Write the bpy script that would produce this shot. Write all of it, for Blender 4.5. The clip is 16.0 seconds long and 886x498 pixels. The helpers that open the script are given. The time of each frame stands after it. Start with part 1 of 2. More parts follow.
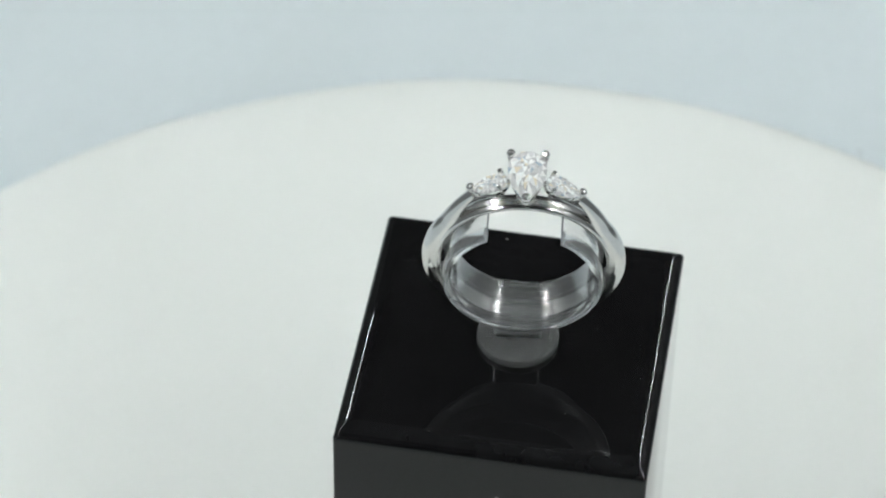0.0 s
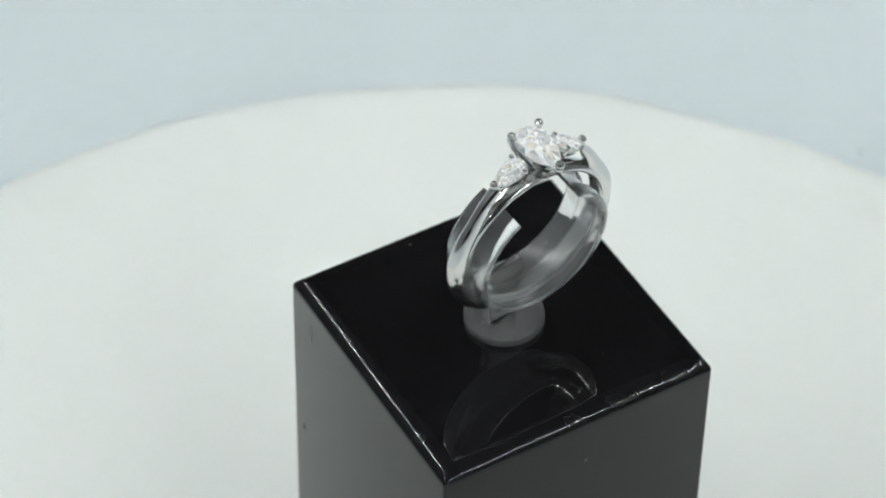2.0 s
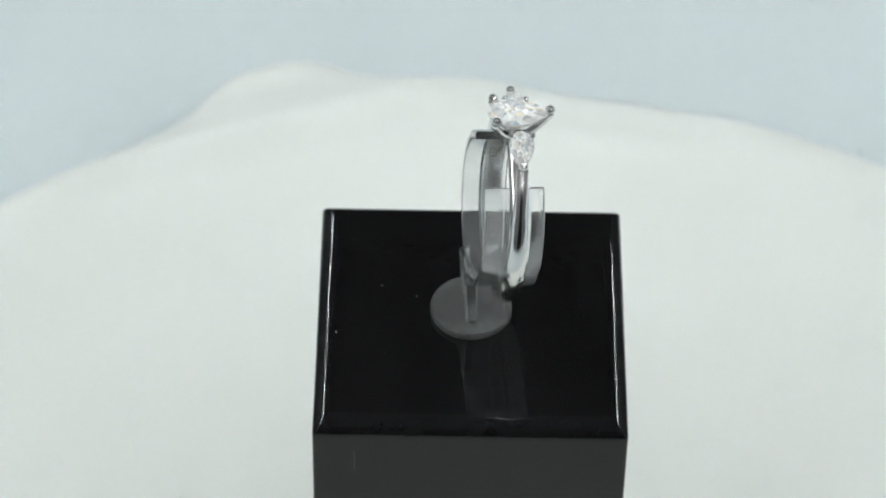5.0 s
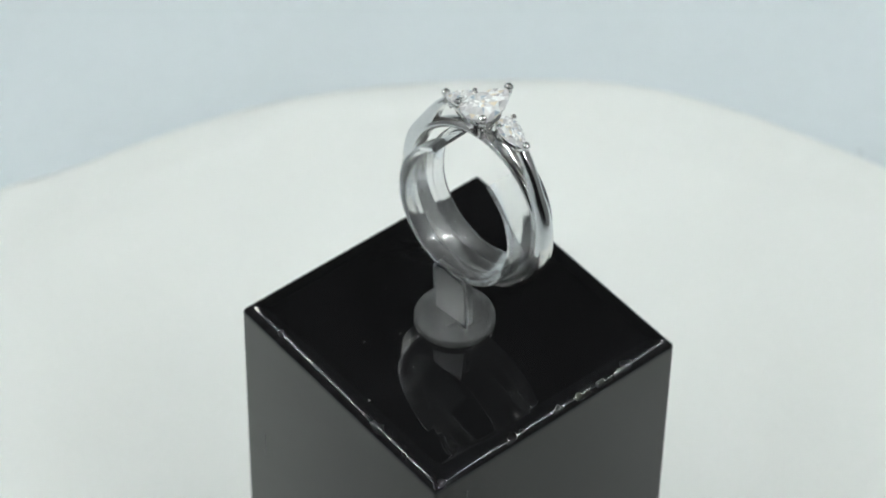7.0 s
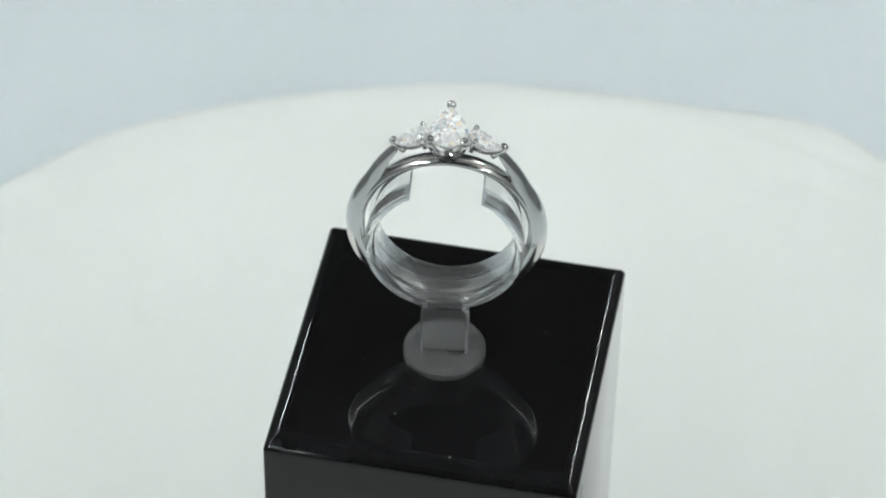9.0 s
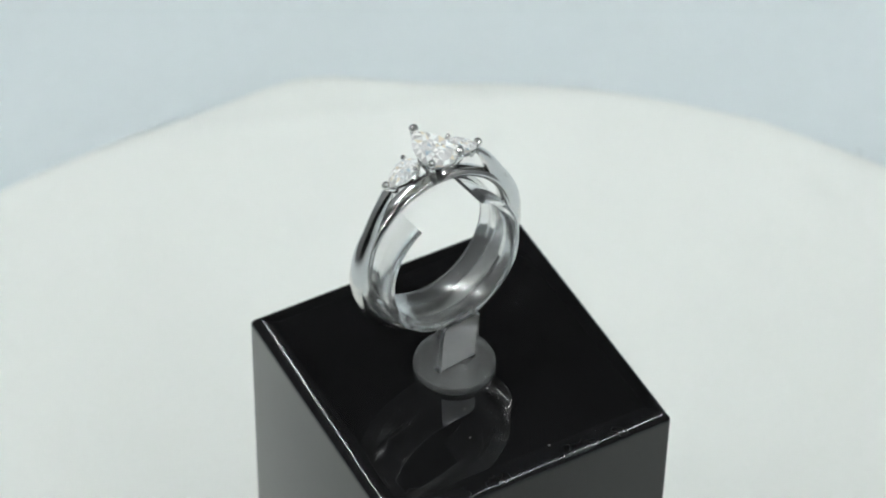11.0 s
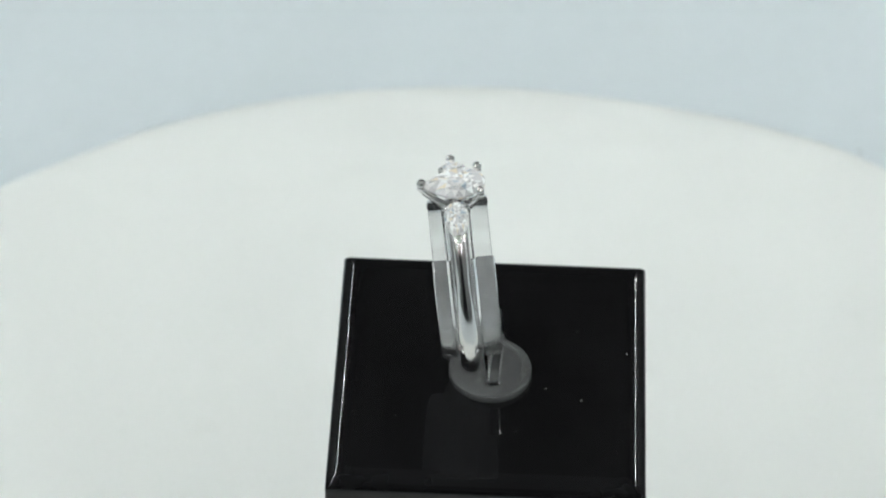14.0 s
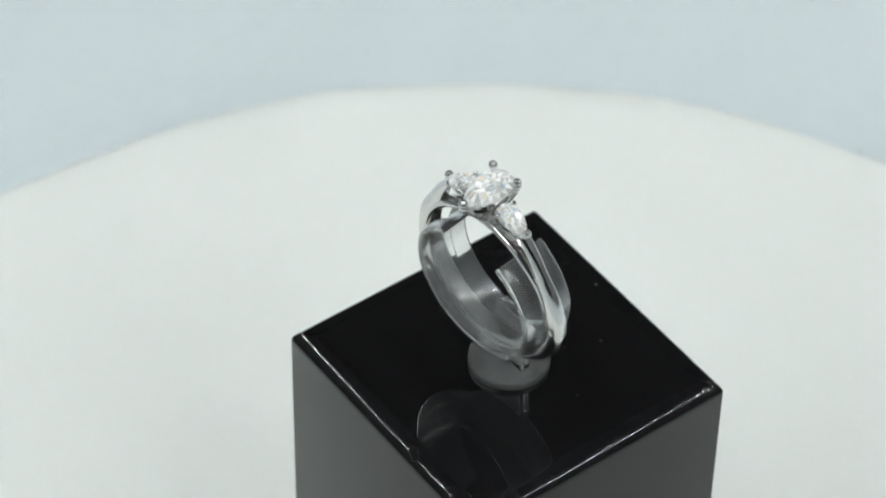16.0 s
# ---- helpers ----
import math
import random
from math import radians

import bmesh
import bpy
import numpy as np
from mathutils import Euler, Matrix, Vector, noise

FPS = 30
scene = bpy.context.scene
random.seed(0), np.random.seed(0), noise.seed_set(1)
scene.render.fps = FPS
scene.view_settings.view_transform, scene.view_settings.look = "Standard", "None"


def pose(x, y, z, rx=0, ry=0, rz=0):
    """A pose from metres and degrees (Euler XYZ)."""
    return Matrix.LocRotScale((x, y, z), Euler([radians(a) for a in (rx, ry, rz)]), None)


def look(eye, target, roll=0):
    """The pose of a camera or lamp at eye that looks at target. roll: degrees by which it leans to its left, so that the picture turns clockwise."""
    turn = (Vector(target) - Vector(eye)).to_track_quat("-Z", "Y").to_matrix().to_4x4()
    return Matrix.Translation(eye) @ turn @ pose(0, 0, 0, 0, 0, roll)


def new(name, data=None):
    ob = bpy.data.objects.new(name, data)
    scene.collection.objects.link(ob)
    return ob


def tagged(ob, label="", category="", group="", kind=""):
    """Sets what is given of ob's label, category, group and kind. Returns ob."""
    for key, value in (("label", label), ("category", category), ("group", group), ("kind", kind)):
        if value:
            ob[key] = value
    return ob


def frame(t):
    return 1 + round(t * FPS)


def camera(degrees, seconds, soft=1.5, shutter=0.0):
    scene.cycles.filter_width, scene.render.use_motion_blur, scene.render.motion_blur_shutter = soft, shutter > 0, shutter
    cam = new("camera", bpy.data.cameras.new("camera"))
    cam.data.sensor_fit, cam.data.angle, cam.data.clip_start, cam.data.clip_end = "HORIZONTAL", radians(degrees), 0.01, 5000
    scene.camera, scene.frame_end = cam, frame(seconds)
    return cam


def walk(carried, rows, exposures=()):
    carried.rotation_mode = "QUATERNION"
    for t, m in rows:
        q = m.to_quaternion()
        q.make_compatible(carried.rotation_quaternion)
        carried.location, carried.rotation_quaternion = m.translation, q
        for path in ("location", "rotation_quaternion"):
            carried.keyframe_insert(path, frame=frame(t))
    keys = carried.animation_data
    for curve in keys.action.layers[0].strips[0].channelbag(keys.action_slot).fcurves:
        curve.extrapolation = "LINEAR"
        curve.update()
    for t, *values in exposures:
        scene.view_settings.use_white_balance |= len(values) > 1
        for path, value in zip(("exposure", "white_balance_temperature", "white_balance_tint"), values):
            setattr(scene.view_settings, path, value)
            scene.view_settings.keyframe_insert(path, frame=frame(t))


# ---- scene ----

# Lengths below are in millimetres where a name ends in _MM or a helper takes mm().
MM = 0.001
TOP = 0.0559            # height of the display block over the turntable cloth
CENTRE = (3.27 * MM, 1.14 * MM)   # block centre, off the turntable's axis
TURN_START, TURN_RATE = -7.63, 19.767   # degrees, degrees a second

cam = camera(15.14, 16.0, soft=2.0)
EYE = Vector((0.0, -0.2230, 0.3000))
PITCH, YAW, ROLL = radians(46.01), radians(-0.999), 1.087
AHEAD = Vector((math.sin(YAW) * math.cos(PITCH), math.cos(YAW) * math.cos(PITCH), -math.sin(PITCH)))
cam.data.dof.use_dof, cam.data.dof.focus_distance, cam.data.dof.aperture_fstop = True, 0.318, 50.0
STAND = look(EYE, EYE + AHEAD, ROLL)
walk(cam, [(0.0, STAND), (16.0, STAND)], exposures=[(0.0, 0.0), (16.0, 0.0)])

# ---- world and light ----
world = bpy.data.worlds.new("dim_room")
scene.world = world
world.use_nodes = True
world.node_tree.nodes["Background"].inputs["Color"].default_value = (0.75, 0.88, 1.0, 1)
world.node_tree.nodes["Background"].inputs["Strength"].default_value = 0.02

LED_STRENGTH = 448.0


# ---- materials ----
def material(name, base, rough=0.5, metal=0.0, **more):
    m = bpy.data.materials.new(name)
    m.use_nodes = True
    b = m.node_tree.nodes["Principled BSDF"]
    b.inputs["Base Color"].default_value = (*base, 1)
    b.inputs["Roughness"].default_value = rough
    b.inputs["Metallic"].default_value = metal
    for key, value in more.items():
        b.inputs[key.replace("_", " ")].default_value = value
    return m


def grain(m, scale, low, high, rough=None, bump=0.0, detail=6.0, distance=0.0002, coarse=None):
    """Colour, gloss and relief that vary at two scales over the surface."""
    t = m.node_tree
    b = t.nodes["Principled BSDF"]
    co = t.nodes.new("ShaderNodeTexCoord")
    fine = t.nodes.new("ShaderNodeTexNoise")
    fine.inputs["Scale"].default_value = scale
    fine.inputs["Detail"].default_value = detail
    wide = t.nodes.new("ShaderNodeTexNoise")
    wide.inputs["Scale"].default_value = coarse or scale * 0.12
    wide.inputs["Detail"].default_value = 3.0
    for n in (fine, wide):
        t.links.new(co.outputs["Object"], n.inputs["Vector"])
    mix = t.nodes.new("ShaderNodeMath")
    mix.operation = "MULTIPLY_ADD"
    mix.inputs[1].default_value = 0.45
    t.links.new(fine.outputs["Fac"], mix.inputs[0])
    half = t.nodes.new("ShaderNodeMath")
    half.operation = "MULTIPLY"
    half.inputs[1].default_value = 0.55
    t.links.new(wide.outputs["Fac"], half.inputs[0])
    t.links.new(half.outputs[0], mix.inputs[2])
    ramp = t.nodes.new("ShaderNodeValToRGB")
    ramp.color_ramp.elements[0].position, ramp.color_ramp.elements[1].position = 0.3, 0.7
    ramp.color_ramp.elements[0].color = (*low, 1)
    ramp.color_ramp.elements[1].color = (*high, 1)
    t.links.new(mix.outputs[0], ramp.inputs["Fac"])
    t.links.new(ramp.outputs["Color"], b.inputs["Base Color"])
    if rough:
        span = t.nodes.new("ShaderNodeMapRange")
        span.inputs["To Min"].default_value, span.inputs["To Max"].default_value = rough
        t.links.new(mix.outputs[0], span.inputs["Value"])
        t.links.new(span.outputs["Result"], b.inputs["Roughness"])
    if bump:
        rel = t.nodes.new("ShaderNodeBump")
        rel.inputs["Strength"].default_value = bump
        rel.inputs["Distance"].default_value = distance
        t.links.new(fine.outputs["Fac"], rel.inputs["Height"])
        t.links.new(rel.outputs["Normal"], b.inputs["Normal"])
    return m


LACQUER = grain(material("black_lacquer", (0.006, 0.006, 0.007), 0.05, 0.0, IOR=1.35),
                480, (0.0055, 0.0055, 0.0058), (0.0085, 0.0085, 0.009), (0.006, 0.02), 0.11, detail=2.0, distance=0.00004, coarse=60)
SCRATCH = material("scratch", (0.03, 0.03, 0.032), 0.6)
DUST = material("dust", (0.2, 0.2, 0.2), 0.9)
CHIP = material("chip", (0.10, 0.10, 0.10), 0.7)
WHITE_GOLD = grain(material("white_gold", (0.74, 0.73, 0.71), 0.07, 1.0),
                   1500, (0.68, 0.67, 0.655), (0.76, 0.75, 0.73), (0.10, 0.22), 0.04, distance=0.00002, coarse=200)
# the band's gold made lighter and rougher, so prongs look more lit
LIT_PRONG_GOLD = grain(material("lit_prong_gold", (0.78, 0.77, 0.75), 0.3, 1.0),
                   1500, (0.76, 0.75, 0.73), (0.84, 0.83, 0.81), (0.15, 0.28), 0.04, distance=0.00002, coarse=200)


def brilliant(name):
    """Clear stone: refraction, and the white light return of its inner facets painted as diffuse colour."""
    m = bpy.data.materials.new(name)
    m.use_nodes = True
    t = m.node_tree
    t.nodes.clear()
    out = t.nodes.new("ShaderNodeOutputMaterial")
    glass = t.nodes.new("ShaderNodeBsdfGlass")
    glass.inputs["Roughness"].default_value = 0.0
    glass.inputs["IOR"].default_value = 1.75
    painted_shine = t.nodes.new("ShaderNodeBsdfDiffuse")
    painted_shine.inputs["Color"].default_value = (0.95, 0.96, 0.94, 1)
    facet = t.nodes.new("ShaderNodeNewGeometry")
    share = t.nodes.new("ShaderNodeMapRange")
    share.inputs["To Min"].default_value, share.inputs["To Max"].default_value = 0.38, 0.97
    t.links.new(facet.outputs["Random Per Island"], share.inputs["Value"])
    # blue and orange facet colours stand in for flashes of dispersed light
    tint = t.nodes.new("ShaderNodeValToRGB")
    tint.color_ramp.interpolation = "CONSTANT"
    for where, colour in ((0.12, (0.72, 0.87, 1.0)), (0.20, (1, 1, 1)), (0.55, (1.0, 0.90, 0.72)), (0.62, (1, 1, 0.98)), (0.90, (0.93, 0.96, 0.95))):
        tint.color_ramp.elements.new(where).color = (*colour, 1)
    tint.color_ramp.elements[0].color = (1, 1, 1, 1)
    t.links.new(facet.outputs["Random Per Island"], tint.inputs["Fac"])
    t.links.new(tint.outputs["Color"], glass.inputs["Color"])
    t.links.new(tint.outputs["Color"], painted_shine.inputs["Color"])
    mix = t.nodes.new("ShaderNodeMixShader")
    t.links.new(share.outputs["Result"], mix.inputs["Fac"])
    t.links.new(glass.outputs[0], mix.inputs[1])
    t.links.new(painted_shine.outputs[0], mix.inputs[2])
    t.links.new(mix.outputs[0], out.inputs["Surface"])
    return m


DIAMOND = brilliant("diamond")
PLASTIC = grain(material("clear_plastic", (0.97, 0.98, 0.985), 0.03, 0.0, IOR=1.43, Transmission_Weight=0.945, Coat_Weight=1.0, Coat_Roughness=0.18),
                620, (0.96, 0.975, 0.98), (0.99, 0.995, 0.995), (0.01, 0.06), 0.22, distance=0.0001, coarse=160)
FROSTED = grain(material("frosted_plastic", (0.85, 0.87, 0.88), 0.35, 0.0, IOR=1.45, Transmission_Weight=0.88, Coat_Weight=0.5, Coat_Roughness=0.15),
                1200, (0.80, 0.82, 0.83), (0.9, 0.92, 0.92), (0.08, 0.22), 0.14, distance=0.00005, coarse=260)
STEM_CLEAR = grain(material("cloudy_plastic", (0.92, 0.94, 0.95), 0.12, 0.0, IOR=1.38, Transmission_Weight=0.93, Coat_Weight=0.5, Coat_Roughness=0.2),
                   900, (0.84, 0.86, 0.87), (0.96, 0.97, 0.97), (0.10, 0.26), 0.1, distance=0.00005, coarse=260)
CLOTH = grain(material("white_cloth", (0.8, 0.81, 0.80), 0.85),
              1400, (0.775, 0.80, 0.775), (0.81, 0.832, 0.808), None, 0.10, distance=0.00008, coarse=22)
def smudged(m, scale, edge, tint):
    """Sparse faint smudges over a cloth's own colour."""
    t = m.node_tree
    b = t.nodes["Principled BSDF"]
    plain = b.inputs["Base Color"].links[0].from_socket
    co = t.nodes.new("ShaderNodeTexCoord")
    spots = t.nodes.new("ShaderNodeTexNoise")
    spots.inputs["Scale"].default_value = scale
    spots.inputs["Detail"].default_value = 3.0
    t.links.new(co.outputs["Object"], spots.inputs["Vector"])
    ramp = t.nodes.new("ShaderNodeValToRGB")
    ramp.color_ramp.elements[0].position, ramp.color_ramp.elements[1].position = edge
    ramp.color_ramp.elements[0].color = (1, 1, 1, 1)
    ramp.color_ramp.elements[1].color = (*tint, 1)
    t.links.new(spots.outputs["Fac"], ramp.inputs["Fac"])
    mix = t.nodes.new("ShaderNodeMixRGB")
    mix.blend_type = "MULTIPLY"
    mix.inputs["Fac"].default_value = 1.0
    t.links.new(plain, mix.inputs["Color1"])
    t.links.new(ramp.outputs["Color"], mix.inputs["Color2"])
    t.links.new(mix.outputs["Color"], b.inputs["Base Color"])
    return m


PLATTER = material("white_platter", (0.72, 0.73, 0.73), 0.4)
CLOTH = smudged(CLOTH, 75, (0.66, 0.76), (0.968, 0.97, 0.968))
SHEET = grain(material("pale_blue_sheet", (0.60, 0.68, 0.72), 0.9),
              500, (0.630, 0.690, 0.715), (0.665, 0.727, 0.753), None, 0.1, distance=0.0002, coarse=9)
FABRIC = grain(material("mid_grey_panel_fabric", (0.2, 0.205, 0.21), 0.9), 300, (0.18, 0.185, 0.19), (0.22, 0.225, 0.23), None, 0.1)
TOP_PANEL_FABRIC = grain(material("grey_panel_fabric", (0.28, 0.28, 0.29), 0.9), 300, (0.25, 0.25, 0.26), (0.31, 0.31, 0.32), None, 0.1)
DARK = grain(material("dark_wall", (0.02, 0.02, 0.022), 0.9), 30, (0.016, 0.016, 0.018), (0.026, 0.026, 0.028), None, 0.05)
SPECK = material("speck", (0.18, 0.20, 0.22), 0.8)
CASING = material("lamp_casing", (0.03, 0.03, 0.03), 0.5)


def glowing(name, colour, strength):
    m = material(name, (0.8, 0.8, 0.8), 0.4)
    b = m.node_tree.nodes["Principled BSDF"]
    b.inputs["Emission Color"].default_value = (*colour, 1)
    b.inputs["Emission Strength"].default_value = strength
    return m


LED = glowing("led", (0.955, 1.0, 0.990), LED_STRENGTH)


# ---- mesh helpers ----
def part(name, bm, mat, parent=None, label="", smooth=False):
    me = bpy.data.meshes.new(name)
    if name not in ("centre_diamond", "side_diamond"):
        bmesh.ops.recalc_face_normals(bm, faces=bm.faces)
    for f in bm.faces:
        f.smooth = smooth
    bm.to_mesh(me)
    bm.free()
    me.materials.append(mat)
    ob = new(name, me)
    if parent:
        ob.parent = parent
    if label:
        tagged(ob, label)
    return ob


def sharp(ob, degrees=35):
    """Keep edges steeper than this crisp on a smooth mesh."""
    bm = bmesh.new()
    bm.from_mesh(ob.data)
    for e in bm.edges:
        if len(e.link_faces) == 2 and e.calc_face_angle() > radians(degrees):
            e.smooth = False
    bm.to_mesh(ob.data)
    bm.free()
    return ob


def thing(name, label, category, group=""):
    return tagged(new(name), label, category, group)


def box(bm, lo, hi, bevel=0.0, segments=3):
    made = bmesh.ops.create_cube(bm, size=1)["verts"]
    for v in made:
        v.co = [lo[i] + (v.co[i] + 0.5) * (hi[i] - lo[i]) for i in range(3)]
    if bevel:
        edges = list({e for v in made for e in v.link_edges})
        bmesh.ops.bevel(bm, geom=edges, offset=bevel, segments=segments, affect="EDGES", profile=0.5)
    return bm


def loft(bm, rings, closed=False, caps=True):
    """Skin between loops of points that have equal counts."""
    loops = [[bm.verts.new(p) for p in ring] for ring in rings]
    n = len(loops[0])
    pairs = list(zip(loops, loops[1:] + loops[:1])) if closed else list(zip(loops, loops[1:]))
    for a, b in pairs:
        for i in range(n):
            bm.faces.new((a[i], a[(i + 1) % n], b[(i + 1) % n], b[i]))
    if caps and not closed:
        bm.faces.new(loops[0])
        bm.faces.new(list(reversed(loops[-1])))
    return bm


def lathe(bm, profile, steps=64, axis_xy=(0, 0)):
    """A closed outline of (radius, height) turned about z."""
    rings = []
    for k in range(steps):
        a = 2 * math.pi * k / steps
        rings.append([(axis_xy[0] + r * math.cos(a), axis_xy[1] + r * math.sin(a), z) for r, z in profile])
    return loft(bm, rings, closed=True)


def tube(bm, points, radii, sides=10):
    """A round wire through points."""
    rings = []
    pts = [Vector(p) for p in points]
    for i, p in enumerate(pts):
        d = (pts[min(i + 1, len(pts) - 1)] - pts[max(i - 1, 0)]).normalized()
        u = d.orthogonal().normalized() if i == 0 else (u - d * u.dot(d)).normalized()
        w = d.cross(u)
        rings.append([p + (u * math.cos(2 * math.pi * k / sides) + w * math.sin(2 * math.pi * k / sides)) * radii[i]
                      for k in range(sides)])
    return loft(bm, rings)


def ball(bm, centre, radius, squash=(1, 1, 1)):
    made = bmesh.ops.create_uvsphere(bm, u_segments=14, v_segments=9, radius=radius)["verts"]
    for v in made:
        v.co = Vector(centre) + Vector([v.co[i] * squash[i] for i in range(3)])
    return bm


# ---- the table sheet and the unseen panels that shape the light ----
FLOOR_Z = -0.030


def sweep_sheet():
    """A pale blue sheet that lies under the turntable and curves up behind it."""
    bm = bmesh.new()
    line = [(-0.62, FLOOR_Z), (0.24, FLOOR_Z)]
    for k in range(1, 13):
        a = radians(k * 6.5)
        line.append((0.24 + 0.10 * math.sin(a), FLOOR_Z + 0.10 * (1 - math.cos(a))))
    upper = [[(x, y, z) for y, z in line] for x in np.linspace(-0.337, 0.337, 40)]
    rows = [[bm.verts.new(p) for p in col] for col in upper]
    for a, b in zip(rows, rows[1:]):
        for i in range(len(a) - 1):
            bm.faces.new((a[i], b[i], b[i + 1], a[i + 1]))
    ob = part("backdrop", bm, SHEET, smooth=True)
    solid = ob.modifiers.new("thickness", "SOLIDIFY")
    solid.thickness, solid.offset = 0.001, -1
    tagged(ob, "pale blue paper sheet curving up behind the turntable", "backdrop", kind="structure")
    return ob


def dust_fleck():
    fleck = part("dust_fleck", ball(bmesh.new(), (0, 0, 0), 0.00022, (1.4, 0.9, 0.35)), SPECK)
    fleck.matrix_basis = pose(0.0529, 0.1162, FLOOR_Z + 0.00105)
    tagged(fleck, "tiny grey fleck of dust on the pale sheet", "dust")


def unseen_panels():
    # panels added out of view, only to steer bounced light and reflections
    for side, name in ((-1, "unseen_panel_west"), (1, "unseen_panel_east")):
        bm = box(bmesh.new(), (min(side * 0.34, side * 0.345), -0.62, FLOOR_Z + 0.001), (max(side * 0.34, side * 0.345), 0.60, 0.45), 0.001, 1)
        tagged(part(name, bm, FABRIC), "unseen grey fabric side panel added to shape the light", "wall", kind="structure")
    top_panel = part("unseen_panel_top", box(bmesh.new(), (-0.345, -0.15, 0.45), (0.345, 0.30, 0.455), 0.001, 1), TOP_PANEL_FABRIC)
    tagged(top_panel, "unseen grey fabric panel added overhead to shape reflections", "ceiling", kind="structure")


def room():
    lo, hi = (-1.6, -1.7, -0.75), (1.6, 1.5, 1.6)
    t = 0.05
    walls = {
        "wall_south": ((lo[0], lo[1] - t, lo[2]), (hi[0], lo[1], hi[2])),
        "wall_north": ((lo[0], hi[1], lo[2]), (hi[0], hi[1] + t, hi[2])),
        "wall_left_room": ((lo[0] - t, lo[1], lo[2]), (lo[0], hi[1], hi[2])),
        "wall_right_room": ((hi[0], lo[1], lo[2]), (hi[0] + t, hi[1], hi[2])),
        "floor": ((lo[0], lo[1], lo[2] - t), (hi[0], hi[1], lo[2])),
        "ceiling": ((lo[0], lo[1], hi[2]), (hi[0], hi[1], hi[2] + t)),
    }
    for name, (a, b) in walls.items():
        tagged(part(name, box(bmesh.new(), a, b), DARK), "plain dark " + name.split("_")[0] + " of an unlit room", name.split("_")[0], kind="structure")
    desk = part("desk", box(bmesh.new(), (-0.6, -0.65, -0.065), (0.6, 0.65, FLOOR_Z - 0.0012), 0.003), DARK)
    tagged(desk, "dark desk top under the pale sheet", "desk", kind="structure")


def led_bar(side):
    """A slim lamp bar with a row of small light-emitting diodes, fixed along the top of a side panel."""
    bar = thing("led_lamp_bar", "slim black lamp bar with a row of white diodes", "lamp", "lamp bars over the turntable")
    part("casing", box(bmesh.new(), (-0.015, -0.55, 0.0), (0.015, 0.55, 0.012), 0.002), CASING, bar)
    bm = bmesh.new()
    for k in range(119):
        y = -0.5300 + k * 0.0090
        box(bm, (-0.0023, y - 0.0014, -0.0006), (0.0023, y + 0.0014, -0.0002))
    tagged(part("diodes", bm, LED, bar), kind="stuff")
    bar.matrix_basis = pose(side * 0.2748, -0.04, 0.432)
    return bar


sweep_sheet()
dust_fleck()
unseen_panels()
room()
for LAMP_SIDE in (-1, 1):
    led_bar(LAMP_SIDE)


# ---- the turntable ----
def turntable():
    table = thing("turntable", "round white motor turntable under a cloth", "turntable")
    bm = lathe(bmesh.new(), [(0.0005, -0.010), (0.088, -0.010), (0.0905, -0.0085), (0.0905, -0.0035), (0.089, -0.0022), (0.0005, -0.0022)], 96)
    part("platter", bm, PLATTER, table, smooth=False)
    bm = lathe(bmesh.new(), [(0.0005, FLOOR_Z + 0.0), (0.074, FLOOR_Z + 0.0), (0.076, FLOOR_Z + 0.002), (0.074, -0.011), (0.0005, -0.011)], 96)
    part("base", bm, PLATTER, table, "round white base")
    return table


def hump(a, centre, width):
    d = (a - centre + 180) % 360 - 180
    return math.exp(-(d / width) ** 2)


def rim_radius(a):
    """How far the cloth reaches from the axis, by the angle in degrees."""
    r = 98.4 + 11.0 * hump(a, 14.5, 7.4) - 3.0 * hump(a, 34, 11) + 1.2 * hump(a, 200, 18) + 3.2 * hump(a, 254, 6)
    r += 2.2 * hump(a, 308, 11) - 1.4 * hump(a, 348, 10) + 0.8 * hump(a, 105, 25)
    return r * MM


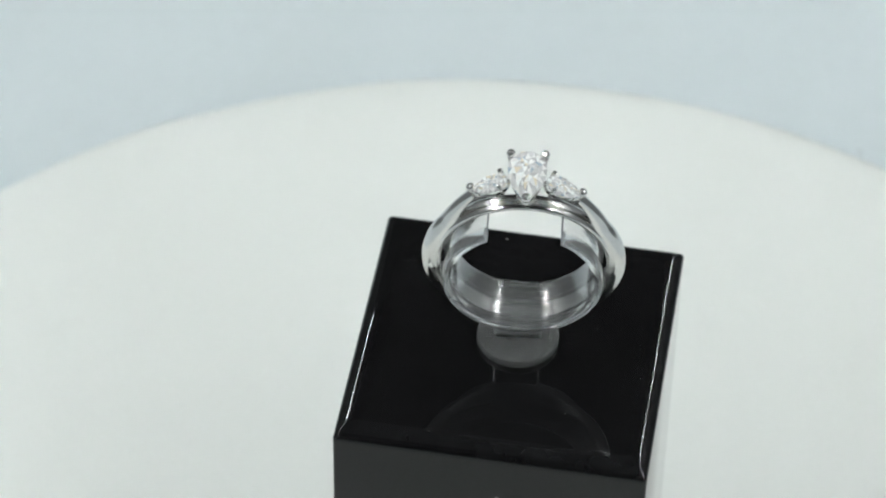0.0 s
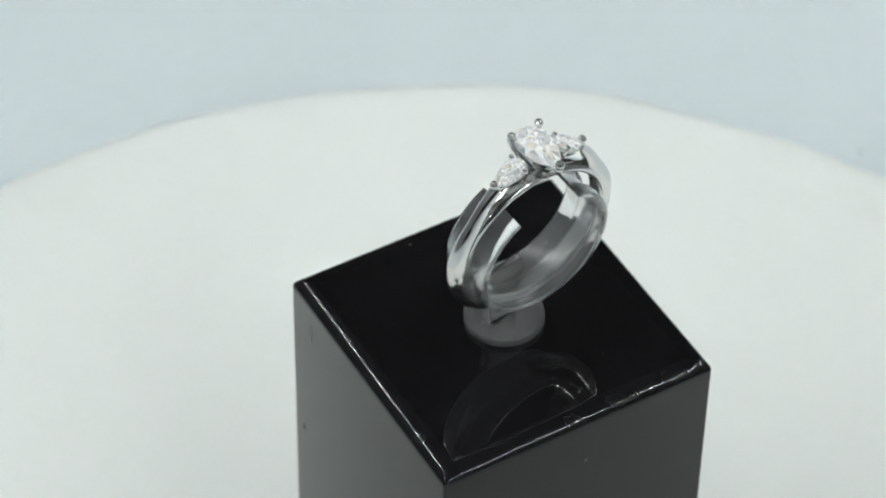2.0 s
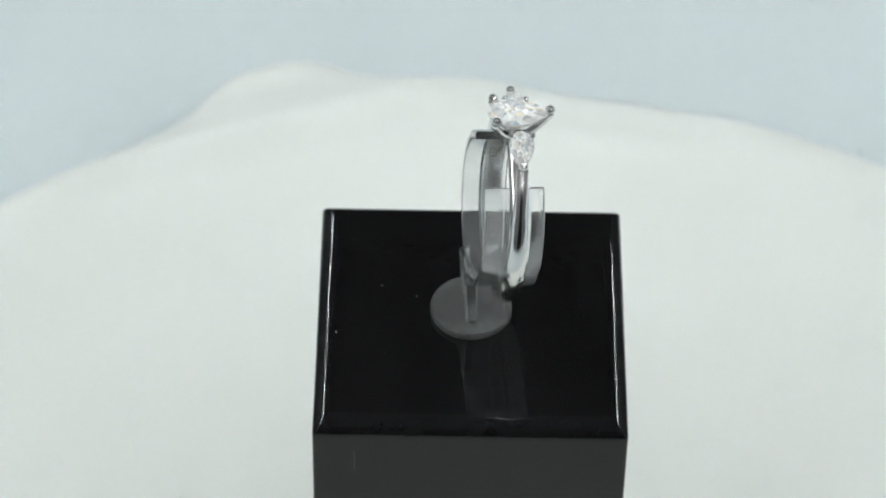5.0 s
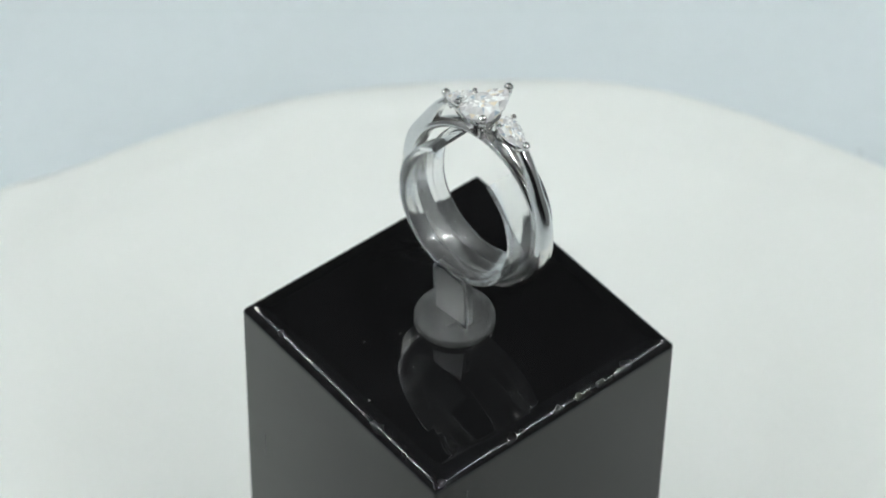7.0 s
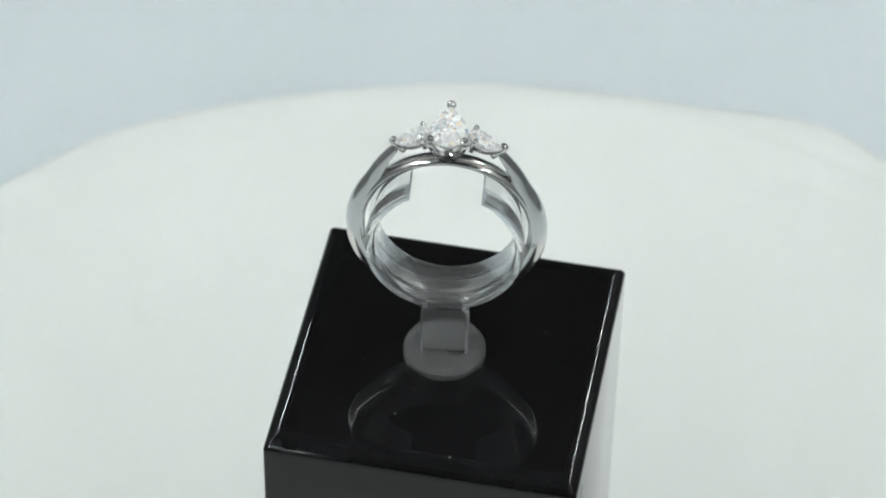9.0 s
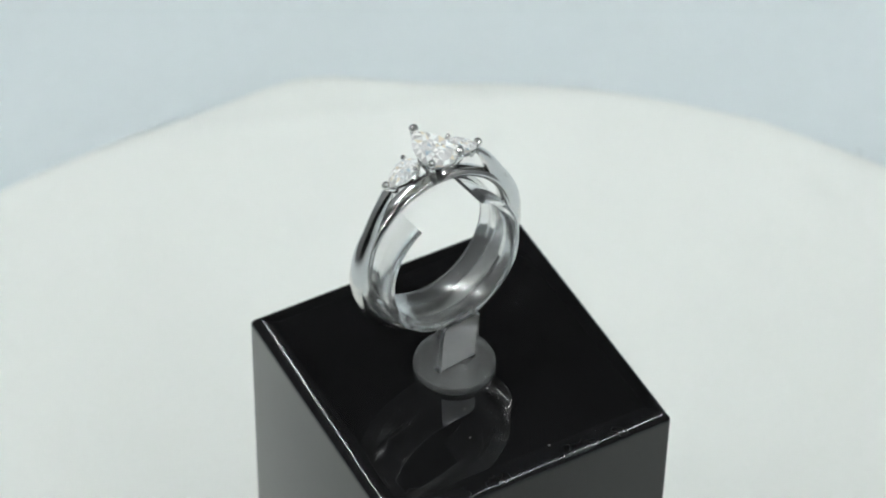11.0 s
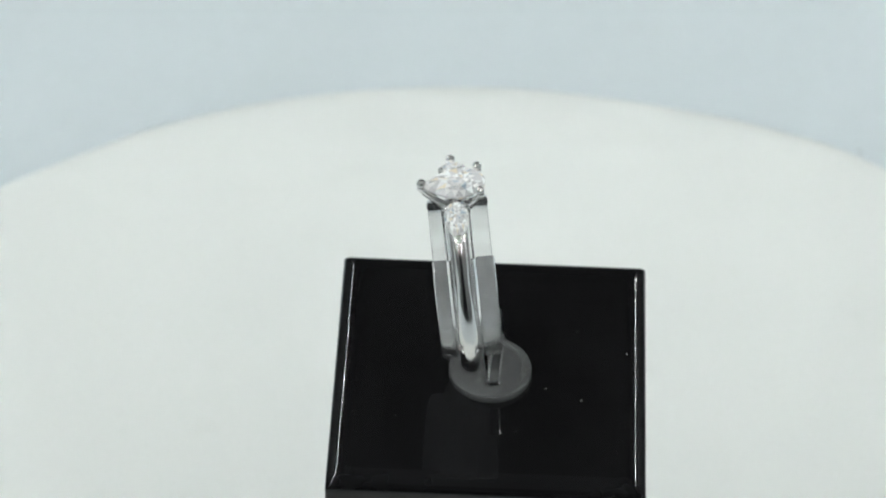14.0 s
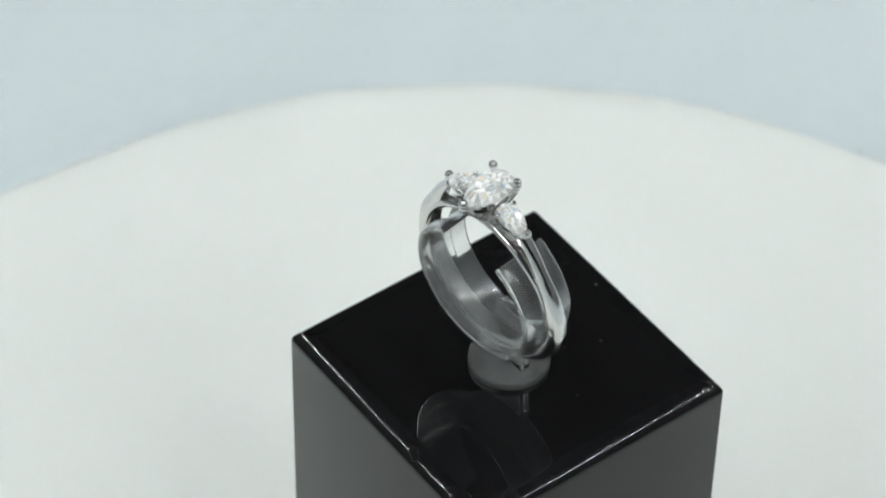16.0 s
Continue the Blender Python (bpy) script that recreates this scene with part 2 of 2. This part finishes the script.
def cloth_height(x, y, r, a, reach):
    """Soft waves, a few pressed creases and the turned-down rim of the cloth."""
    z = 0.00035 * noise.noise((x * 45, y * 45, 3.1)) + 0.00015 * noise.noise((x * 140, y * 140, 7.7))
    inner = min(1.0, max(0.0, (r - 0.030) / 0.03))
    # raised fold across one side
    c, s = math.cos(radians(20)), math.sin(radians(20))
    u, w = x * c + y * s - 0.0905, -x * s + y * c
    span = math.exp(-((w + 0.004) / 0.036) ** 6)
    z += 0.0019 * span * (math.exp(-(u / 0.0024) ** 2) if u < 0 else 0.45 + 0.55 * math.exp(-(u / 0.0070) ** 2))
    if u > 0.002:
        z -= 0.40 * (u - 0.002) * span
    if u > 0.004:
        z += 0.0020 * span * math.exp(-((u - 0.0160) / 0.0026) ** 2)
    # long shallow crease on the far side, beyond which the cloth falls away
    c, s = math.cos(radians(186.5)), math.sin(radians(186.5))
    u, w = x * c + y * s - 0.083, -x * s + y * c
    if u > -0.004:
        z -= 0.06 * (math.sqrt((u + 0.001) ** 2 + 0.0012 ** 2) + u + 0.001) * 0.5
    z += 0.0004 * math.exp(-(u / 0.0025) ** 2)
    # a few soft wrinkles near the rim
    for turn, near, wide, tall in ((350, 0.088, 0.0026, 0.0010), (300, 0.090, 0.0030, 0.0007), (252, 0.092, 0.0022, 0.0010), (110, 0.091, 0.004, 0.0004)):
        c, s = math.cos(radians(turn)), math.sin(radians(turn))
        u, w = x * c + y * s - near, -x * s + y * c
        z += tall * math.exp(-(u / wide) ** 2) * math.exp(-(w / 0.022) ** 2)
    z *= inner
    drop = max(0.0, r - (reach - 0.006)) / 0.006
    return z - 0.0014 * drop ** 2.2


def cloth():
    bm = bmesh.new()
    around, steps = 240, 90
    loops = []
    for i in range(steps + 1):
        f = i / steps
        loop = []
        for k in range(around):
            a = 360 * k / around
            reach = rim_radius(a)
            r = reach * (0.002 + 0.998 * f ** 0.85)
            x, y = r * math.cos(radians(a)), r * math.sin(radians(a))
            loop.append((x, y, cloth_height(x, y, r, a, reach)))
        loops.append(loop)
    hem = []
    for k in range(around):
        a = 360 * k / around
        reach = rim_radius(a) - 0.0012
        x, y = reach * math.cos(radians(a)), reach * math.sin(radians(a))
        hem.append((x, y, -0.0095 + 0.0012 * math.sin(radians(a * 7))))
    loops.append(hem)
    loft(bm, loops, caps=False)
    ob = part("white_cloth", bm, CLOTH, smooth=True)
    tagged(ob, "creased white cloth draped over the round turntable", "cloth")
    return ob


# ---- the display block ----
SIDE = 0.0307
LIFT = 0.0006          # the block stands on the cloth's weave


def display_block():
    block = thing("display_block", "glossy black lacquered ring display block with rounded edges", "display stand")
    h = SIDE / 2
    # the top edge rolls over in a long flat curve
    tall, deep, wide, corner = TOP - LIFT, 0.0011, 0.0021, 0.00035
    bands = [(0.0003, 0.0), (0.0, 0.0004), (0.0, 0.02), (0.0, tall - deep - 0.0004), (0.0, tall - deep)]
    bands += [(wide * (1 - math.cos(radians(a))), tall - deep * (1 - math.sin(radians(a)))) for a in (10, 20, 30, 40, 50, 60, 68, 76, 83, 90)]
    bands += [(wide + 0.0003, tall), (wide + 0.001, tall), (0.008, tall)]
    rings = []
    for inset, z in bands:
        reach = h - inset
        c = min(corner + inset * 0.15, reach * 0.5)
        loop = []
        for k in range(4):
            for a in (0, 22.5, 45, 67.5, 90):
                g = radians(k * 90 + a)
                ox, oy = ((1, 1), (-1, 1), (-1, -1), (1, -1))[k]
                loop.append((ox * (reach - c) + c * math.cos(g), oy * (reach - c) + c * math.sin(g), z))
        rings.append(loop)
    body = part("body", loft(bmesh.new(), rings), LACQUER, block, smooth=True)
    for f in body.data.polygons:
        f.use_smooth = abs(f.normal.z) < 0.9999
    for face, across, up, wide, tall, mat in (("-x", 11.3, -4.7, 0.12, 2.6, SCRATCH), ("-x", 13.4, -21.0, 0.5, 0.8, CHIP),
                                              ("+y", 12.2, -18.6, 0.16, 3.4, SCRATCH), ("-y", 0.9, -6.4, 0.35, 0.3, CHIP)):
        sm = bmesh.new()
        w, t = wide * MM / 2, tall * MM / 2
        box(sm, (-w, -0.00003, -t), (w, 0.00003, t), 0.00002, 1)
        mark = part("scratch" if mat is SCRATCH else "chip", sm, mat, block, "small worn mark in the lacquer")
        if face[1] == "y":
            mark.matrix_basis = pose(across * MM, h if face == "+y" else -h, TOP - LIFT + up * MM)
        else:
            mark.matrix_basis = pose(-h, across * MM, TOP - LIFT + up * MM, 0, 0, 90)
    for x, y, r in ((2.3, 5.5, 0.09), (3.6, 9.0, 0.11), (8.0, 2.7, 0.07), (-2.7, 13.4, 0.13), (-9.0, -4.5, 0.06), (6.5, -9.0, 0.06), (-5.5, 8.5, 0.06)):
        grit = part("dust_grain", ball(bmesh.new(), (0, 0, 0), 0.75 * r * MM, (1.2, 0.8, 0.5)), DUST, block, "pale grain of dust")
        grit.matrix_basis = pose(x * MM, y * MM, TOP - LIFT + r * 0.3 * MM)
    return block


# ---- the ring holder ----
RING_YAW, RING_LEAN = 6.5, 5.0
RING_AT = Vector((1.04, -3.0, 14.75)) * MM     # ring centre over the block's top centre
DISC_AT = Vector((0.45, 0.0, 0.0)) * MM


def ring_frame():
    return Matrix.Translation(RING_AT) @ pose(0, 0, 0, 0, 0, RING_YAW) @ pose(0, 0, 0, RING_LEAN, 0, 0)


def ring_holder():
    holder = thing("ring_holder", "clear plastic split-ring holder on a small round foot", "ring holder")
    foot = part("foot", lathe(bmesh.new(), [(r * MM, z * MM) for r, z in
                ((0.02, 0), (3.9, 0), (4.08, 0.15), (4.08, 0.66), (3.95, 0.86), (3.75, 0.9), (3.5, 0.86), (3.3, 0.66), (0.02, 0.62))], 72), FROSTED, holder, "frosted round plastic foot", smooth=True)
    sharp(foot, 30)
    foot.matrix_basis = Matrix.Translation(DISC_AT)
    # upright that carries the split ring
    bm = bmesh.new()
    rings = []
    for z, y, half, deep in ((0.74, 0.10, 2.35, 0.65), (3.0, 0.2, 2.35, 0.65), (6.0, 0.4, 2.35, 0.65), (6.9, 0.46, 2.25, 0.65), (7.3, 0.5, 1.9, 0.6)):
        corner = 0.25
        pts = []
        for sx, sy in ((1, 1), (-1, 1), (-1, -1), (1, -1)):
            for ox, oy in (((0, corner), (corner, 0)) if sx * sy < 0 else ((corner, 0), (0, corner))):
                pts.append((sx * (half - ox) * MM, (y + sy * (deep - oy)) * MM, z * MM))
        rings.append(pts)
    loft(bm, rings)
    stem = part("stem", bm, STEM_CLEAR, holder, "flat clear plastic upright")
    stem.matrix_basis = Matrix.Translation(DISC_AT) @ pose(0, 0, 0, 0, 0, RING_YAW)
    # split ring with a groove between two flanges
    bm = bmesh.new()
    back, front, rin, rim = 3.1, -2.7, 6.85, 7.65
    prof = [(rin + 0.25, front), (rin + 0.07, front + 0.08), (rin, front + 0.25), (rin, back - 0.25), (rin + 0.07, back - 0.08), (rin + 0.25, back), (rim - 0.25, back), (rim - 0.07, back - 0.08), (rim, back - 0.25),
            (rim, 1.35), (rim - 0.45, 1.15), (rim - 0.45, -1.15), (rim, -1.35), (rim, front + 0.25), (rim - 0.07, front + 0.08), (rim - 0.25, front)]
    loops = []
    for k in range(97):
        a = radians(120 + 300 * k / 96)
        loops.append([(r * math.cos(a) * MM, y * MM, r * math.sin(a) * MM) for r, y in prof])
    loft(bm, loops)
    clip = part("split_ring", bm, PLASTIC, holder, "clear grooved plastic split ring", smooth=True)
    sharp(clip, 30)
    clip.matrix_basis = ring_frame() @ pose(0, 0, -0.00065)
    return holder


# ---- the diamond ring ----
def pear(s, half_length, half_width):
    """Outline of a pear shape; its tip points to -y."""
    return half_width * math.sin(s) * math.sin(s / 2) ** 0.62 * 1.03, -half_length * math.cos(s)


def gem(length, width, crown, pavilion):
    """A pear-shaped brilliant with table, crown and pavilion facets; the girdle lies at z 0."""
    bm = bmesh.new()
    n = 20

    def loop(scale, z, shift, count=n):
        out = []
        for k in range(count):
            x, y = pear(2 * math.pi * (k + shift) / count, length / 2, width / 2)
            jig = 0.05 * width if scale < 0.95 else 0.0
            out.append(bm.verts.new((x * scale + jig * random.uniform(-1, 1), (y - 0.12 * length) * scale + 0.12 * length + jig * random.uniform(-1, 1),
                                     z + 0.35 * jig * random.uniform(-1, 1))))
        return out
    g0, g1 = loop(1.0, -0.02 * width, 0), loop(1.0, 0.02 * width, 0)
    mid = loop(0.80, crown * 0.62, 0.5)
    table = loop(0.58, crown, 0)
    low = loop(0.52, -pavilion * 0.55, 0.5)
    tip = bm.verts.new((0, 0.12 * length, -pavilion))
    for i in range(n):
        j = (i + 1) % n
        bm.faces.new((g0[i], g0[j], g1[j], g1[i]))
        bm.faces.new((g1[i], g1[j], mid[i]))
        bm.faces.new((g1[j], mid[j], mid[i]))
        bm.faces.new((mid[i], mid[j], table[j]))
        bm.faces.new((mid[i], table[j], table[i]))
        bm.faces.new((g0[j], g0[i], low[i]))
        bm.faces.new((g0[j], low[i], low[j]))
        bm.faces.new((low[j], low[i], tip))
    # the table is split into pieces whose random colour imitates reflections of lower facets
    inner = loop(0.36, crown, 0.5)
    core = loop(0.16, crown, 0, n // 2)
    hub = bm.verts.new((0.03 * width, 0.14 * length, crown))
    for i in range(n):
        j = (i + 1) % n
        bm.faces.new((table[i], table[j], inner[i]))
        bm.faces.new((table[j], inner[j], inner[i]))
    for i in range(n // 2):
        j = (i + 1) % (n // 2)
        a, b, c = inner[(2 * i - 1) % n], inner[2 * i], inner[(2 * i + 1) % n]
        bm.faces.new((a, b, core[i]))
        bm.faces.new((b, c, core[j], core[i]))
        bm.faces.new((core[i], core[j], hub))
    bmesh.ops.recalc_face_normals(bm, faces=bm.faces)
    bmesh.ops.split_edges(bm, edges=bm.edges)
    return bm


def diamond_ring():
    ring = thing("diamond_ring", "polished white gold ring with three pear-cut diamonds", "ring")
    rin = 7.9

    def section(a_deg):
        """Band outline at an angle: (radius, across) points."""
        k = min(1.0, max(0.0, (a_deg_from_side(a_deg) + 6) / 14))
        k = k * k * (3 - 2 * k)
        thick = 1.85 - 0.3 * max(0.0, -math.sin(radians(a_deg))) ** 2
        thick = thick * (1 - k) + 0.85 * k
        half = 1.0 * (1 - k) + 0.90 * k
        return [(rin + 0.08, -half * 0.8), (rin, -half * 0.45), (rin, half * 0.45), (rin + 0.08, half * 0.8),
                (rin + 0.30, half), (rin + thick * 0.62, half * 0.97), (rin + thick * 0.86, half * 0.72), (rin + thick * 0.97, half * 0.38),
                (rin + thick, 0), (rin + thick * 0.97, -half * 0.38), (rin + thick * 0.86, -half * 0.72), (rin + thick * 0.62, -half * 0.97), (rin + 0.30, -half)]

    def a_deg_from_side(a):
        """Degrees above the horizontal, below 0 under it."""
        return math.degrees(math.asin(math.sin(radians(a))))
    loops = []
    for k in range(160):
        a = 360 * k / 160
        loops.append([(r * math.cos(radians(a)) * MM, y * MM, r * math.sin(radians(a)) * MM) for r, y in section(a)])
    sharp(part("band", loft(bmesh.new(), loops, closed=True), WHITE_GOLD, ring, "polished white gold band", smooth=True), 50)

    # cathedral shoulders that rise from the band to the side stones
    for side in (1, -1):
        loops = []
        for k in range(33):
            f = k / 32
            deg = -16 + 78 * f
            a = radians(deg)
            up = min(1.0, max(0.0, (deg + 10) / 70))
            up = up * up * (3 - 2 * up)
            rise = max(0.0, (deg - 34) / 28)
            grow = min(1.0, (deg + 16) / 10)
            top = 9.60 + 0.14 * grow + 1.26 * rise ** 1.35
            low = 8.1 - 0.12 * grow + 2.3 * max(0.0, (deg - 37) / 25) ** 1.05
            half = 0.94 + 0.08 * grow - 0.42 * up
            ring_pts = []
            for r, y in ((low, -half * 0.9), (low, half * 0.9), (low + (top - low) * 0.3, half), (low + (top - low) * 0.72, half * 0.86),
                         (top - 0.08, half * 0.45), (top, 0), (top - 0.08, -half * 0.45), (low + (top - low) * 0.72, -half * 0.86), (low + (top - low) * 0.3, -half)):
                ring_pts.append((side * r * math.cos(a) * MM, y * MM, r * math.sin(a) * MM))
            loops.append(ring_pts)
        sharp(part("shoulder", loft(bmesh.new(), loops), WHITE_GOLD, ring, "tapered polished shoulder", smooth=True), 50)

    # centre stone: basket, prongs and gem
    girdle = 12.0
    centre = part("centre_diamond", gem(5.9 * MM, 4.3 * MM, 0.75 * MM, 2.1 * MM), DIAMOND, ring, "large clear pear-cut diamond")
    centre.matrix_basis = pose(0, 0.05 * MM, girdle * MM)
    bm = bmesh.new()
    rail = []
    for k in range(40):
        x, y = pear(2 * math.pi * k / 40, 2.15 * 1.0, 1.45)
        rail.append((x * MM, (y + 0.15) * MM, 10.55 * MM))
    rings = []
    for i, p in enumerate(rail):
        out = Vector((p[0], p[1], 0)).normalized()
        rings.append([Vector(p) + out * 0.2 * MM, Vector(p) + Vector((0, 0, 0.28 * MM)), Vector(p) - out * 0.2 * MM, Vector(p) - Vector((0, 0, 0.28 * MM))])
    loft(bm, rings, closed=True)
    basket = part("basket", bm, WHITE_GOLD, ring)
    for x, y, r in ((1.65, 2.45, 0.33), (-1.65, 2.45, 0.33), (0.0, -3.0, 0.36)):
        bm = tube(bmesh.new(), [(x * f * MM, (y * f + 0.15 * (1 - f)) * MM, z * MM) for f, z in ((0.18, 8.5), (0.5, 9.8), (0.86, 11.15), (1.0, 11.85), (1.0, 12.3))],
                  [0.42 * MM, 0.38 * MM, 0.34 * MM, r * MM, r * 0.95 * MM], 12)
        ball(bm, (x * 0.97 * MM, y * 0.97 * MM, 12.42 * MM), r * 1.35 * MM, (1, 1, 0.85))
        part("prong", bm, LIT_PRONG_GOLD, basket, smooth=True)

    # side stones in tilted settings
    for side in (1, -1):
        tilt = Matrix.Translation((side * 3.5 * MM, 0, 10.6 * MM)) @ pose(0, 0, 0, 0, side * 27, 0) @ pose(0, 0, 0, 0, 0, side * 90)
        stone = part("side_diamond", gem(3.7 * MM, 2.75 * MM, 0.45 * MM, 1.25 * MM), DIAMOND, ring, "small clear pear-cut diamond")
        stone.matrix_basis = tilt
        bm = bmesh.new()
        rings = []
        for k in range(32):
            x, y = pear(2 * math.pi * k / 32, 1.62, 1.12)
            p = Vector((x, y + 0.1, -0.62)) * MM
            out = Vector((p.x, p.y, 0)).normalized()
            rings.append([p + out * 0.16 * MM, p + Vector((0, 0, 0.2 * MM)), p - out * 0.16 * MM, p - Vector((0, 0, 0.2 * MM))])
        loft(bm, rings, closed=True)
        cradle = part("side_setting", bm, WHITE_GOLD, ring)
        cradle.matrix_basis = tilt
        for x, y, r in ((1.05, 1.25, 0.2), (-1.05, 1.25, 0.2), (0.0, -1.85, 0.34)):
            bm = tube(bmesh.new(), [(x * f * MM, y * f * MM, z * MM) for f, z in ((0.7, -1.15), (0.9, -0.5), (1.0, 0.0), (1.0, 0.3))],
                      [r * 1.1 * MM, r * MM, r * MM, r * 0.95 * MM], 10)
            ball(bm, (x * 0.97 * MM, y * 0.97 * MM, 0.34 * MM), r * 1.3 * MM, (1, 1, 0.85))
            part("side_prong", bm, LIT_PRONG_GOLD, cradle, smooth=True)
    return ring


table_ob = turntable()
cloth_ob = cloth()
block_ob = display_block()
holder_ob = ring_holder()
ring_ob = diamond_ring()


# ---- what moves ----
# seconds, extra turn in degrees, slip of the block on the cloth in mm
SLIPS = [(0.0, -0.2, -0.15, -0.02), (0.5, -0.34, -0.18, 0.25), (1.0, -0.18, -0.24, 0.37), (1.5, -0.02, -0.24, 0.4), (2.0, 0.06, -0.28, 0.4),
         (2.5, 0.03, -0.34, 0.37), (3.0, -0.14, -0.35, 0.37), (3.5, -0.27, -0.26, 0.29), (4.0, -0.27, -0.1, 0.15), (6.5, 0.44, 0.6, 0.93),
         (7.0, 0.33, 0.66, 0.9), (7.5, -0.03, 0.65, 0.9), (8.0, -0.1, 0.53, 0.17), (8.5, 0.18, 0.37, -0.8), (9.0, 0.45, 0.33, -0.91),
         (9.5, 0.23, 0.34, -0.79), (12.0, 0.44, 0.01, -0.11), (12.5, 0.19, -0.07, -0.15), (13.0, 0.23, -0.12, -0.26), (13.5, 0.34, -0.11, -0.39),
         (14.0, 0.32, -0.05, -0.37), (14.5, 0.16, -0.04, -0.27), (15.0, -0.09, -0.11, -0.25), (15.5, -0.38, -0.24, -0.23), (16.0, -0.53, -0.33, -0.19)]


def turned(t):
    """The platter and its cloth turn about an axis that leans a little."""
    return pose(0, 0, 0, 0, -0.8, 0) @ pose(0, 0, 0, 0, 0, TURN_START + TURN_RATE * t)


def slipped(t):
    times = [row[0] for row in SLIPS]
    extra, dx, dy = (float(np.interp(t, times, [row[i] for row in SLIPS])) for i in (1, 2, 3))
    return pose(dx * MM, dy * MM, 0) @ pose(0, 0, 0, 0, 0, TURN_START + TURN_RATE * t + extra)


def motions():
    times = [k * 0.5 for k in range(33)]
    walk(table_ob, [(t, turned(t)) for t in times])
    walk(cloth_ob, [(t, turned(t)) for t in times])
    base = pose(CENTRE[0], CENTRE[1], LIFT)
    walk(block_ob, [(t, slipped(t) @ base) for t in times])
    upper = pose(CENTRE[0], CENTRE[1], TOP)
    walk(holder_ob, [(t, slipped(t) @ upper) for t in times])
    walk(ring_ob, [(t, slipped(t) @ upper @ ring_frame()) for t in times])


motions()
